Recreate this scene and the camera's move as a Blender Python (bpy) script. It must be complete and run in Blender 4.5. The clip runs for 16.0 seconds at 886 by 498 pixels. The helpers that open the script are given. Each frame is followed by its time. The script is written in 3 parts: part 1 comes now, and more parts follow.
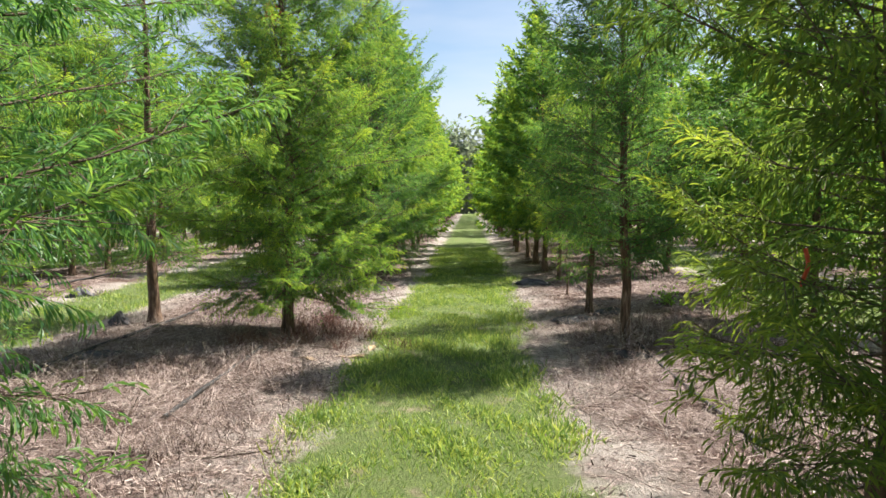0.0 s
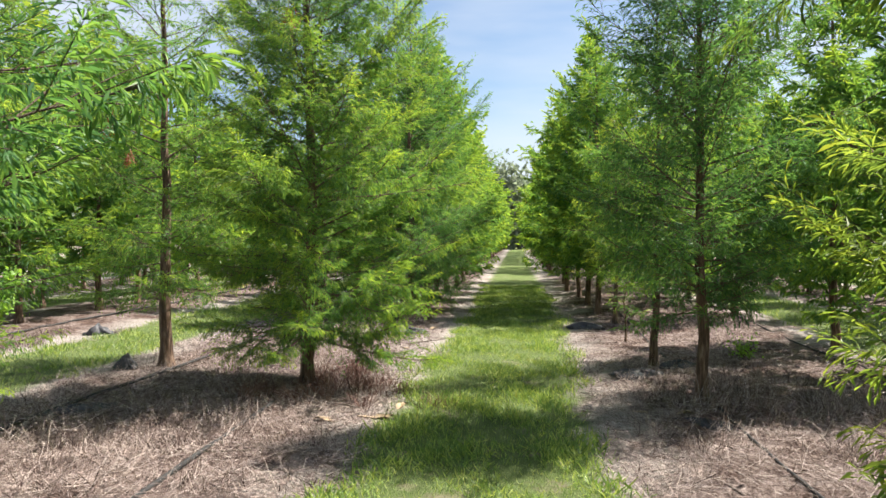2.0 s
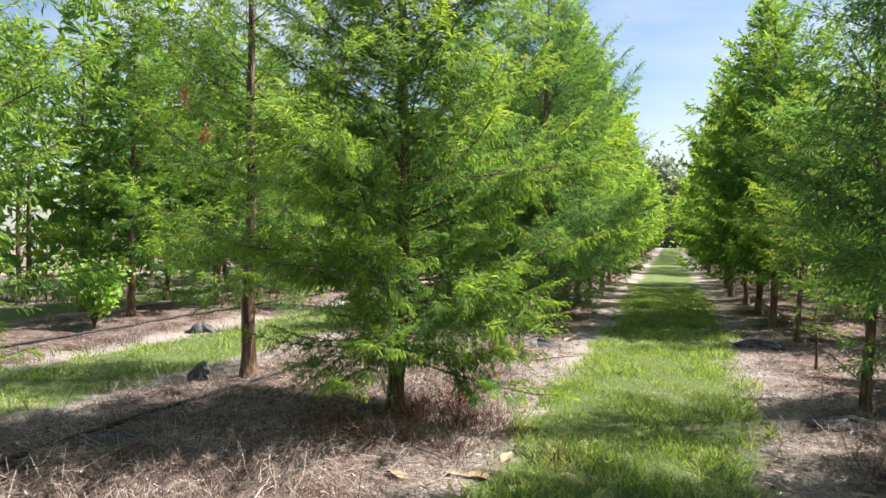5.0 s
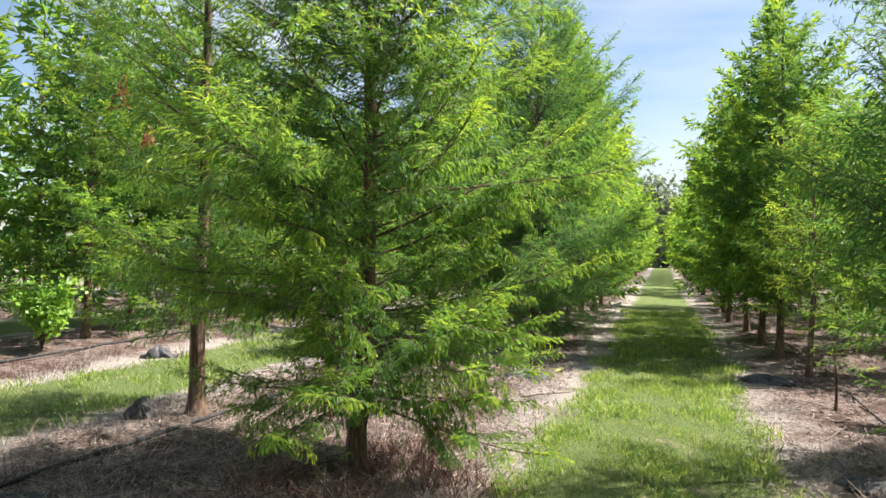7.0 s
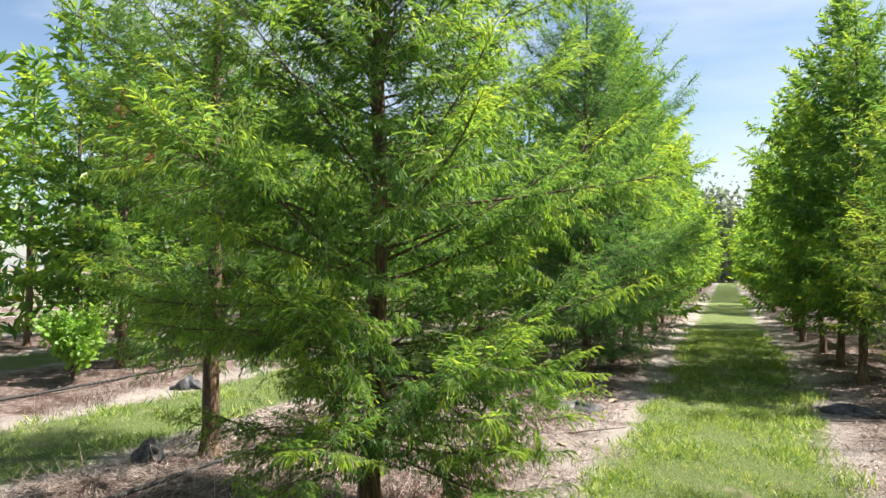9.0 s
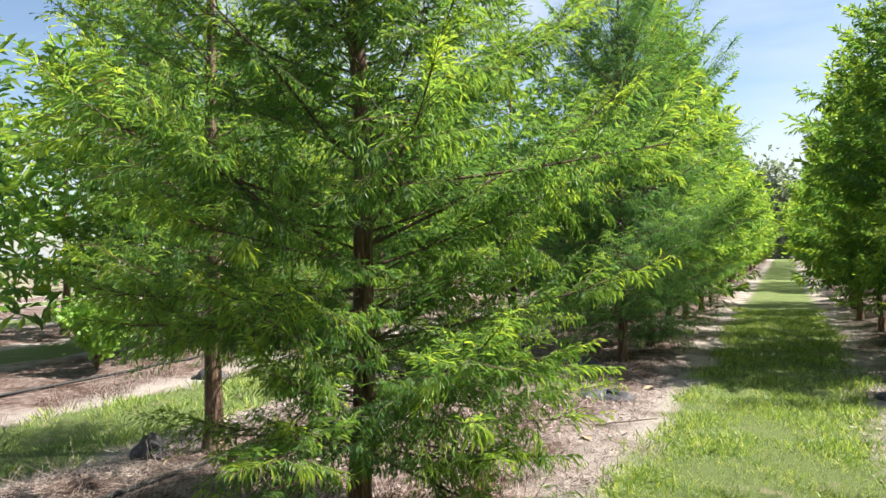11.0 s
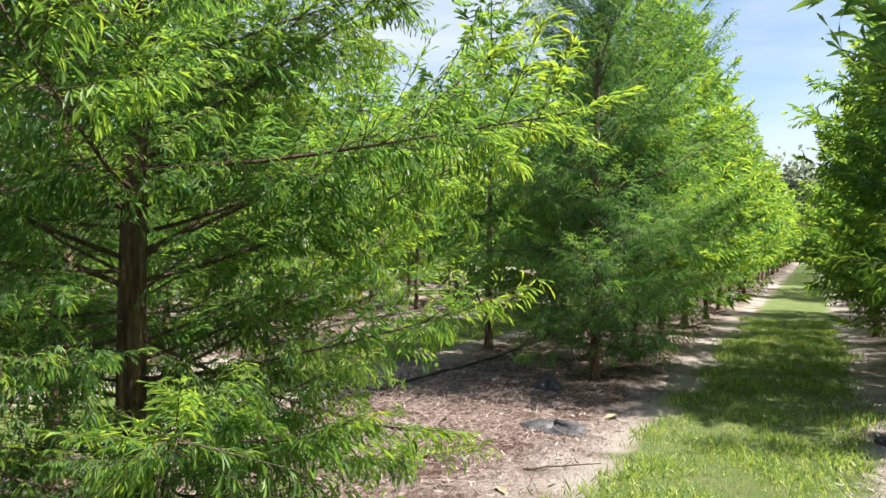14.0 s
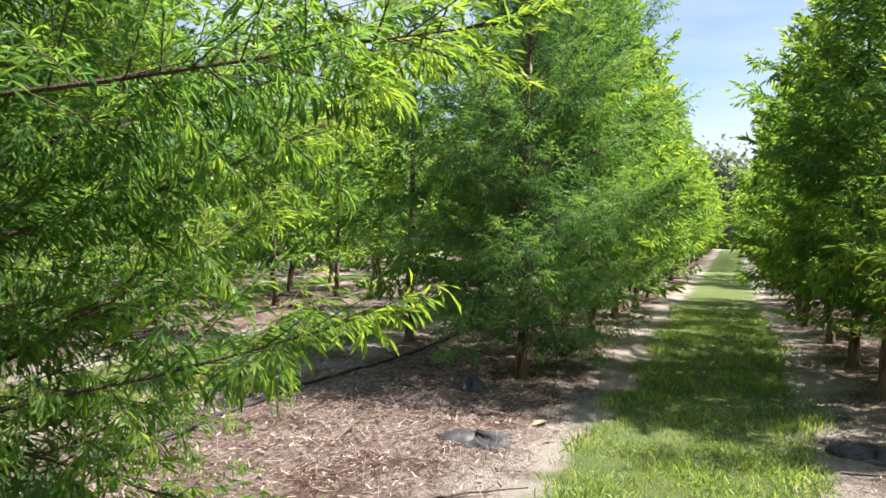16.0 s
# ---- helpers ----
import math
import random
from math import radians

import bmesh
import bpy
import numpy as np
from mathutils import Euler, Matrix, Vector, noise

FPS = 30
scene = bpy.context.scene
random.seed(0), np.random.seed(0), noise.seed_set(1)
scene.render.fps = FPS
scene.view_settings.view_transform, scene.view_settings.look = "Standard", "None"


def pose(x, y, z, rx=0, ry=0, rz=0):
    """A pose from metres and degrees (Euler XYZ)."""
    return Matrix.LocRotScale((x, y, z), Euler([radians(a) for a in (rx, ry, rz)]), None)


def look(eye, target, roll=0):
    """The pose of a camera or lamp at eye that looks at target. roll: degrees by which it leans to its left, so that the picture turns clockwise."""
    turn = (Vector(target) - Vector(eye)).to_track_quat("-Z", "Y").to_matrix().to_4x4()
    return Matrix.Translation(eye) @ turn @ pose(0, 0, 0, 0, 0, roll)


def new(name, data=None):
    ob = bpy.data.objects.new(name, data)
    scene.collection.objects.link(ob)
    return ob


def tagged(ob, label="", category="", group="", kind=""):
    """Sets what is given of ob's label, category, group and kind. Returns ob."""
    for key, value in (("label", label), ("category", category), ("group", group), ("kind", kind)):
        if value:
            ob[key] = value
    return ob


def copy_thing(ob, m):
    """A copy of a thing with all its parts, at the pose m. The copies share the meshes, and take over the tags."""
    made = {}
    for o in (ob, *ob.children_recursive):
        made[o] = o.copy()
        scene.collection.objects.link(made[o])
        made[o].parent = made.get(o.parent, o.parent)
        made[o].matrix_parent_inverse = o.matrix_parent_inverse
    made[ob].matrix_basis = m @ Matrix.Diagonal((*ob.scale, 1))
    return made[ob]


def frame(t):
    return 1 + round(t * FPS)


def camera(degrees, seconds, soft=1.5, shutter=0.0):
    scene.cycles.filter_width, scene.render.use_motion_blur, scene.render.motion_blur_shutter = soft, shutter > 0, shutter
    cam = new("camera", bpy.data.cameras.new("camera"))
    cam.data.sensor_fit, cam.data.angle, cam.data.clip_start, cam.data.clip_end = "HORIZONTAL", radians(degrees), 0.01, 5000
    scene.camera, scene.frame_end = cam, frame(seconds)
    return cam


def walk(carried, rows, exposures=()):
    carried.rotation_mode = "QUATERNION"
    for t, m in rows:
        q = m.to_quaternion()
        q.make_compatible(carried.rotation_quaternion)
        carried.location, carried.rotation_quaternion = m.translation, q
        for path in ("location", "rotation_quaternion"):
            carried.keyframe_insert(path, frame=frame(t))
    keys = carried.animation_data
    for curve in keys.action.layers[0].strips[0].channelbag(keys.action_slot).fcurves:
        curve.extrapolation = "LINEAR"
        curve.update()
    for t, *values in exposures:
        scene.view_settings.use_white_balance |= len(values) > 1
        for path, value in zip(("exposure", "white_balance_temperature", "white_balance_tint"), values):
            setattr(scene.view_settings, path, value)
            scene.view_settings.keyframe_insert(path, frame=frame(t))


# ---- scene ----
cam = camera(60.4, 16.0, shutter=0.15)
PATH = [
    (0, (-0.022, -0.012, 1.562), (-0.075, 1.984, 1.439), -0.8),
    (0.5, (-0.059, 0.249, 1.567), (-0.144, 2.246, 1.475), -0.7),
    (1, (-0.033, 0.545, 1.588), (-0.145, 2.541, 1.531), -0.7),
    (1.5, (-0.032, 0.824, 1.566), (-0.17, 2.819, 1.529), -0.4),
    (2, (-0.005, 1.171, 1.549), (-0.18, 3.163, 1.52), -0.3),
    (2.5, (0.016, 1.472, 1.537), (-0.194, 3.461, 1.501), -0.3),
    (3, (0.003, 1.804, 1.524), (-0.263, 3.786, 1.485), -0.4),
    (3.5, (-0.055, 2.166, 1.529), (-0.398, 4.136, 1.491), -0.9),
    (4, (-0.031, 2.417, 1.5), (-0.501, 4.36, 1.477), -1.1),
    (4.2, (0.005, 2.546, 1.497), (-0.514, 4.477, 1.471), -0.9),
    (6.3, (-0.058, 3.7, 1.579), (-0.605, 5.623, 1.529), 1.4),
    (6.5, (-0.068, 3.767, 1.572), (-0.608, 5.692, 1.538), 1.4),
    (7, (-0.149, 4.015, 1.566), (-0.681, 5.943, 1.57), 1.2),
    (7.5, (-0.175, 4.203, 1.562), (-0.714, 6.128, 1.604), 1.0),
    (8, (-0.117, 4.423, 1.595), (-0.687, 6.339, 1.66), 0.9),
    (8.5, (-0.076, 4.599, 1.61), (-0.695, 6.499, 1.678), 0.6),
    (9, (-0.121, 4.781, 1.597), (-0.8, 6.661, 1.649), 0.1),
    (9.2, (-0.154, 4.874, 1.598), (-0.856, 6.746, 1.641), -0.0),
    (11.3, (0.048, 5.499, 1.611), (-0.767, 7.326, 1.609), -0.6),
    (11.5, (0.061, 5.632, 1.618), (-0.761, 7.455, 1.612), -0.3),
    (12, (0.08, 5.823, 1.651), (-0.754, 7.64, 1.648), -0.7),
    (12.5, (0.282, 6.084, 1.667), (-0.571, 7.893, 1.662), -0.8),
    (13, (0.395, 6.292, 1.682), (-0.473, 8.093, 1.671), -0.2),
    (13.5, (0.427, 6.56, 1.677), (-0.447, 8.359, 1.661), 0.4),
    (14, (0.39, 6.789, 1.689), (-0.47, 8.595, 1.674), 0.6),
    (14.5, (0.315, 7.067, 1.681), (-0.514, 8.887, 1.665), 0.6),
    (15, (0.264, 7.287, 1.672), (-0.528, 9.124, 1.652), 0.7),
    (15.5, (0.138, 7.502, 1.7), (-0.602, 9.359, 1.665), 0.8),
    (16, (0.152, 7.748, 1.694), (-0.54, 9.624, 1.639), 1.2),
]
EXPOSURES = [(0.0, 1.42), (2.0, 1.43), (7.0, 1.55), (16.0, 1.57)]
walk(cam, [(t, look(eye, target, roll)) for t, eye, target, roll in PATH], EXPOSURES)

# ---- world and sun ----
SUN_AZ, SUN_EL = 29.0, 55.0          # degrees from +x towards +y, and above the horizon
world = bpy.data.worlds.new("sky")
scene.world = world
world.use_nodes = True
wn, wl = world.node_tree.nodes, world.node_tree.links
wbg = wn["Background"]
sky = wn.new("ShaderNodeTexSky")
sky.sky_type, sky.sun_disc = "NISHITA", False
sky.sun_elevation, sky.sun_rotation = radians(SUN_EL), radians(90 - SUN_AZ)
sky.air_density, sky.dust_density = 1.0, 0.7
wco = wn.new("ShaderNodeTexCoord")
wmap = wn.new("ShaderNodeMapping")
wmap.inputs["Rotation"].default_value = (0.0, radians(18), radians(30))
wmap.inputs["Scale"].default_value = (1.2, 2.2, 6.0)
wl.new(wco.outputs["Generated"], wmap.inputs["Vector"])
wno = wn.new("ShaderNodeTexNoise")
wno.inputs["Scale"].default_value, wno.inputs["Detail"].default_value, wno.inputs["Roughness"].default_value = 1.3, 5.0, 0.5
wl.new(wmap.outputs["Vector"], wno.inputs["Vector"])
wra = wn.new("ShaderNodeValToRGB")
wra.color_ramp.elements[0].position, wra.color_ramp.elements[1].position = 0.44, 0.72
wl.new(wno.outputs["Fac"], wra.inputs["Fac"])
wmx = wn.new("ShaderNodeMix")
wmx.data_type = "RGBA"
wl.new(wra.outputs["Color"], wmx.inputs["Factor"])
wl.new(sky.outputs["Color"], wmx.inputs[6])
wmx.inputs[7].default_value = (5.5, 5.95, 6.7, 1.0)
wl.new(wmx.outputs[2], wbg.inputs["Color"])
wbg.inputs["Strength"].default_value = 0.060

sun = new("sun", bpy.data.lights.new("sun", "SUN"))
sun.data.energy, sun.data.angle, sun.data.color = 5.0, radians(0.6), (1.0, 0.94, 0.86)
sun_way = Vector((math.cos(radians(SUN_AZ)) * math.cos(radians(SUN_EL)), math.sin(radians(SUN_AZ)) * math.cos(radians(SUN_EL)), math.sin(radians(SUN_EL))))
sun.matrix_world = look(sun_way * 60, (0, 0, 0))


# ---- materials ----
def material(name):
    m = bpy.data.materials.new(name)
    m.use_nodes = True
    nt = m.node_tree
    return m, nt.nodes, nt.links, nt.nodes["Principled BSDF"]


def noise_at(nodes, links, scale, detail=4.0, rough=0.55, stretch=None, space="Object"):
    co = nodes.new("ShaderNodeTexCoord")
    n = nodes.new("ShaderNodeTexNoise")
    n.inputs["Scale"].default_value, n.inputs["Detail"].default_value, n.inputs["Roughness"].default_value = scale, detail, rough
    if stretch:
        mp = nodes.new("ShaderNodeMapping")
        mp.inputs["Scale"].default_value = stretch
        links.new(co.outputs[space], mp.inputs["Vector"])
        links.new(mp.outputs["Vector"], n.inputs["Vector"])
    else:
        links.new(co.outputs[space], n.inputs["Vector"])
    return n.outputs["Fac"]


def ramp(nodes, links, fac, stops):
    r = nodes.new("ShaderNodeValToRGB")
    e = r.color_ramp.elements
    while len(e) < len(stops):
        e.new(0.5)
    for k, (p, c) in enumerate(stops):
        e[k].position, e[k].color = p, (*c, 1.0)
    links.new(fac, r.inputs["Fac"])
    return r.outputs["Color"]


def mixed(nodes, links, fac, a, b, blend="MIX"):
    m = nodes.new("ShaderNodeMix")
    m.data_type, m.blend_type = "RGBA", blend
    for value, sock in ((fac, m.inputs["Factor"]), (a, m.inputs[6]), (b, m.inputs[7])):
        if isinstance(value, bpy.types.NodeSocket):
            links.new(value, sock)
        elif isinstance(value, float):
            sock.default_value = value
        else:
            sock.default_value = (*value, 1.0)
    return m.outputs[2]


def calc(nodes, links, op, *values):
    m = nodes.new("ShaderNodeMath")
    m.operation = op
    for k, v in enumerate(values):
        if isinstance(v, bpy.types.NodeSocket):
            links.new(v, m.inputs[k])
        else:
            m.inputs[k].default_value = v
    return m.outputs[0]


def between(nodes, links, value, a, b):
    m = nodes.new("ShaderNodeMapRange")
    m.interpolation_type = "SMOOTHSTEP"
    links.new(value, m.inputs["Value"])
    m.inputs["From Min"].default_value, m.inputs["From Max"].default_value = a, b
    return m.outputs[0]


def bump(nodes, links, bsdf, height, strength, distance):
    b = nodes.new("ShaderNodeBump")
    b.inputs["Strength"].default_value, b.inputs["Distance"].default_value = strength, distance
    links.new(height, b.inputs["Height"])
    links.new(b.outputs["Normal"], bsdf.inputs["Normal"])


def leaf_material(name, stops, glow=0.45, gloss=0.5, tint=(1.55, 1.40, 0.72), aged_lit=False):
    """Thin green leaf: every leaf takes its own shade, and lets light through."""
    m, n, l, p = material(name)
    geo = n.new("ShaderNodeNewGeometry")
    big = noise_at(n, l, 2.2, 2.0)
    fac = calc(n, l, "ADD", calc(n, l, "MULTIPLY", geo.outputs["Random Per Island"], 0.62), calc(n, l, "MULTIPLY", big, 0.38))
    # pale new growth, plus a sunlit outer crown and shaded inside, as colour
    if aged_lit:
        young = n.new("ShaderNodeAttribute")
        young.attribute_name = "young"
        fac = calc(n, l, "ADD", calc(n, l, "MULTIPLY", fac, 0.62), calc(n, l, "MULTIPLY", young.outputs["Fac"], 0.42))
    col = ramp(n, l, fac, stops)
    l.new(col, p.inputs["Base Color"])
    p.inputs["Roughness"].default_value = gloss
    p.inputs["Specular IOR Level"].default_value = 0.5
    tr = n.new("ShaderNodeBsdfTranslucent")
    l.new(mixed(n, l, 1.0, col, tint, "MULTIPLY"), tr.inputs["Color"])
    mix = n.new("ShaderNodeMixShader")
    mix.inputs[0].default_value = glow
    l.new(p.outputs[0], mix.inputs[1])
    l.new(tr.outputs[0], mix.inputs[2])
    l.new(mix.outputs[0], n["Material Output"].inputs["Surface"])
    return m


GREEN = leaf_material("cypress leaf", [(0.08, (0.050, 0.128, 0.062)), (0.35, (0.102, 0.222, 0.074)), (0.6, (0.19, 0.320, 0.070)), (0.86, (0.34, 0.435, 0.070))], 0.62, 0.46, aged_lit=True)
# yellower copy of the cypress leaf: sunlight put into its colour
SUNLIT_GREEN = leaf_material("sunlit yellow-green cypress leaf", [(0.08, (0.060, 0.120, 0.040)), (0.35, (0.13, 0.230, 0.055)), (0.6, (0.24, 0.335, 0.060)), (0.86, (0.38, 0.44, 0.075))], 0.62, 0.42, aged_lit=True)
# darker, bluer copy of the cypress leaf, with shade in its colour
SHADED_GREEN = leaf_material("shaded blue-green cypress leaf", [(0.08, (0.040, 0.112, 0.064)), (0.35, (0.080, 0.195, 0.082)), (0.6, (0.135, 0.275, 0.082)), (0.86, (0.235, 0.365, 0.084))], 0.56, 0.46, aged_lit=True)
# olive copy of the cypress leaf: the backlit look is painted as colour
BACKLIT_OLIVE = leaf_material("backlit olive cypress leaf", [(0.08, (0.062, 0.118, 0.046)), (0.35, (0.112, 0.192, 0.054)), (0.6, (0.18, 0.265, 0.057)), (0.86, (0.28, 0.345, 0.065))], 0.62, 0.42, aged_lit=True)
DEAD = leaf_material("dead spray", [(0.2, (0.17, 0.055, 0.028)), (0.8, (0.33, 0.12, 0.055))], 0.3)
BLADE = leaf_material("grass blade", [(0.1, (0.070, 0.135, 0.042)), (0.45, (0.195, 0.300, 0.080)), (0.75, (0.41, 0.470, 0.12)), (0.95, (0.54, 0.49, 0.23))], 0.42, tint=(1.3, 1.28, 0.8))
VINE = leaf_material("broad leaf", [(0.1, (0.16, 0.32, 0.05)), (0.9, (0.28, 0.46, 0.08))], 0.5)
# pale grey-green: the distance haze is put into the leaf colour
HAZY = leaf_material("hazed far leaf", [(0.1, (0.20, 0.23, 0.16)), (0.9, (0.36, 0.39, 0.30))], 0.5, 0.7, (1.0, 1.1, 0.9))


def straw_material(name, stops):
    m, n, l, p = material(name)
    geo = n.new("ShaderNodeNewGeometry")
    l.new(ramp(n, l, geo.outputs["Random Per Island"], stops), p.inputs["Base Color"])
    p.inputs["Roughness"].default_value = 0.8
    return m


def bark_material(name, stops, scale):
    m, n, l, p = material(name)
    fine = noise_at(n, l, scale, 6.0, 0.65, (1.0, 1.0, 0.14))
    patch = noise_at(n, l, 5.0, 3.0)
    col = mixed(n, l, between(n, l, patch, 0.5, 0.78), ramp(n, l, fine, stops), (0.12, 0.095, 0.075))
    l.new(col, p.inputs["Base Color"])
    p.inputs["Roughness"].default_value = 0.9
    bump(n, l, p, fine, 1.0, 0.03)
    return m


STRAW = straw_material("dry straw", [(0.0, (0.048, 0.031, 0.025)), (0.3, (0.145, 0.096, 0.080)), (0.65, (0.30, 0.225, 0.192)), (1.0, (0.54, 0.455, 0.40))])
REDWEED = straw_material("red dead weed", [(0.0, (0.07, 0.03, 0.022)), (0.5, (0.17, 0.075, 0.055)), (1.0, (0.33, 0.2, 0.16))])
BARK = bark_material("trunk bark", [(0.32, (0.026, 0.016, 0.011)), (0.47, (0.105, 0.060, 0.038)), (0.58, (0.20, 0.125, 0.082)), (0.70, (0.36, 0.26, 0.19))], 30.0)
TWIG = bark_material("twig bark", [(0.3, (0.07, 0.048, 0.033)), (0.7, (0.19, 0.125, 0.085))], 60.0)
STICK = bark_material("dead wood", [(0.3, (0.10, 0.075, 0.06)), (0.7, (0.28, 0.22, 0.18))], 50.0)


def plain_material(name, a, b, scale, rough, stretch=None, height=0.4):
    m, n, l, p = material(name)
    f = noise_at(n, l, scale, 5.0, 0.6, stretch)
    l.new(ramp(n, l, f, [(0.3, a), (0.7, b)]), p.inputs["Base Color"])
    p.inputs["Roughness"].default_value = rough
    bump(n, l, p, f, height, 0.01)
    return m


HOSE = plain_material("black hose", (0.008, 0.008, 0.009), (0.024, 0.022, 0.021), 9.0, 0.7)
BAG = plain_material("black fabric", (0.014, 0.014, 0.017), (0.065, 0.064, 0.07), 25.0, 0.6)
TAPE = plain_material("marking tape", (0.62, 0.07, 0.03), (0.75, 0.12, 0.05), 40.0, 0.45)

LANE_X, LANE_STEP = -0.25, 5.85
BENDS = ((8.0, 8.0, 0.04), (24.0, 76.0, 0.010))     # the rows swing slowly towards +x: from y, over metres, slope


def bend(y):
    return sum(slope * np.clip(np.asarray(y, float) - start, 0, reach) for start, reach, slope in BENDS)


def ground_material():
    m, n, l, p = material("ground")
    co = n.new("ShaderNodeTexCoord")
    sep = n.new("ShaderNodeSeparateXYZ")
    l.new(co.outputs["Object"], sep.inputs[0])
    turn = 0.0
    for start, reach, slope in BENDS:
        turn = calc(n, l, "ADD", turn, calc(n, l, "MULTIPLY", calc(n, l, "MINIMUM", calc(n, l, "MAXIMUM", calc(n, l, "SUBTRACT", sep.outputs["Y"], start), 0.0), reach), slope))
    d = calc(n, l, "PINGPONG", calc(n, l, "SUBTRACT", calc(n, l, "SUBTRACT", sep.outputs["X"], turn), LANE_X), LANE_STEP / 2)
    ragged = calc(n, l, "MULTIPLY", calc(n, l, "SUBTRACT", noise_at(n, l, 1.6, 6.0, 0.65), 0.5), 1.0)
    edge = calc(n, l, "ADD", d, ragged)
    green = between(n, l, edge, 1.0, 0.72)
    sand = calc(n, l, "MULTIPLY", between(n, l, edge, 1.7, 1.1), between(n, l, noise_at(n, l, 1.1, 5.0, 0.6), 0.33, 0.55))
    # sunlit streak across the lane near y = 22, painted in the sand colour
    streak_off = calc(n, l, "ABSOLUTE", calc(n, l, "ADD", calc(n, l, "SUBTRACT", calc(n, l, "SUBTRACT", sep.outputs["Y"], calc(n, l, "MULTIPLY", sep.outputs["X"], 0.5)), 22.0), calc(n, l, "MULTIPLY", ragged, 1.2)))
    sun_streak = calc(n, l, "MULTIPLY", between(n, l, streak_off, 0.22, 0.08), between(n, l, calc(n, l, "ABSOLUTE", sep.outputs["X"]), 2.6, 1.6))
    fibre = noise_at(n, l, 22.0, 8.0, 0.75, (1.0, 0.45, 1.0))
    speck = noise_at(n, l, 70.0, 6.0, 0.7)
    straw = ramp(n, l, fibre, [(0.3, (0.040, 0.028, 0.024)), (0.45, (0.150, 0.106, 0.092)), (0.56, (0.300, 0.232, 0.206)), (0.70, (0.48, 0.395, 0.355))])
    dark = mixed(n, l, between(n, l, noise_at(n, l, 1.6, 6.0, 0.65), 0.44, 0.62), straw, mixed(n, l, 1.0, straw, (0.5, 0.42, 0.38), "MULTIPLY"))
    sandy = ramp(n, l, speck, [(0.3, (0.29, 0.25, 0.22)), (0.7, (0.53, 0.475, 0.43))])
    turf = ramp(n, l, speck, [(0.25, (0.07, 0.095, 0.035)), (0.5, (0.14, 0.19, 0.06)), (0.75, (0.25, 0.27, 0.12))])
    turf = mixed(n, l, between(n, l, noise_at(n, l, 2.3, 5.0, 0.6), 0.55, 0.75), turf, (0.30, 0.25, 0.17))
    col = mixed(n, l, sun_streak, mixed(n, l, green, mixed(n, l, sand, dark, sandy), turf), sandy)
    l.new(col, p.inputs["Base Color"])
    p.inputs["Roughness"].default_value = 0.95
    p.inputs["Specular IOR Level"].default_value = 0.15
    bump(n, l, p, calc(n, l, "ADD", fibre, calc(n, l, "MULTIPLY", speck, 0.6)), 1.0, 0.055)
    return m


GROUND = ground_material()


# ---- mesh helpers ----
def mesh_of(name, verts, faces, mat, smooth=False):
    """One mesh from arrays: verts (n, 3), faces (m, 3) or (m, 4)."""
    me = bpy.data.meshes.new(name)
    verts, faces = np.asarray(verts, np.float32), np.asarray(faces, np.int32)
    k = faces.shape[1]
    me.vertices.add(len(verts))
    me.vertices.foreach_set("co", verts.ravel())
    me.loops.add(faces.size)
    me.loops.foreach_set("vertex_index", faces.ravel())
    me.polygons.add(len(faces))
    me.polygons.foreach_set("loop_start", np.arange(0, faces.size, k, dtype=np.int32))
    me.polygons.foreach_set("use_smooth", np.full(len(faces), smooth))
    me.update(calc_edges=True)
    me.materials.append(mat)
    return me


def part(name, me, parent, label=""):
    ob = new(name, me)
    ob.parent = parent
    return tagged(ob, label) if label else ob


def unit(v):
    return v / np.maximum(np.linalg.norm(v, axis=-1, keepdims=True), 1e-9)


class Pile:
    """Collects verts and faces of one mesh."""

    def __init__(self):
        self.v, self.f, self.n = [], [], 0

    def add(self, verts, faces):
        self.v.append(verts)
        self.f.append(faces + self.n)
        self.n += len(verts)

    def mesh(self, name, mat, smooth=False):
        return mesh_of(name, np.concatenate(self.v), np.concatenate(self.f), mat, smooth)

    def tube(self, line, radii, sides):
        """A tapered tube along a line of points, as quads."""
        line, radii = np.asarray(line, float), np.asarray(radii, float)
        ahead = unit(np.gradient(line, axis=0))
        ref = np.array((0.0, 0.0, 1.0)) if abs(ahead[0][2]) < 0.8 else np.array((1.0, 0.0, 0.0))
        a = unit(np.cross(ahead, ref))
        b = np.cross(ahead, a)
        turn = np.arange(sides) * 2 * np.pi / sides
        ring = line[:, None] + radii[:, None, None] * (np.cos(turn)[None, :, None] * a[:, None] + np.sin(turn)[None, :, None] * b[:, None])
        i = np.arange(len(line) - 1)[:, None] * sides
        j = np.arange(sides)[None]
        k = (j + 1) % sides
        self.add(ring.reshape(-1, 3), np.stack([i + j, i + k, i + sides + k, i + sides + j], -1).reshape(-1, 4))


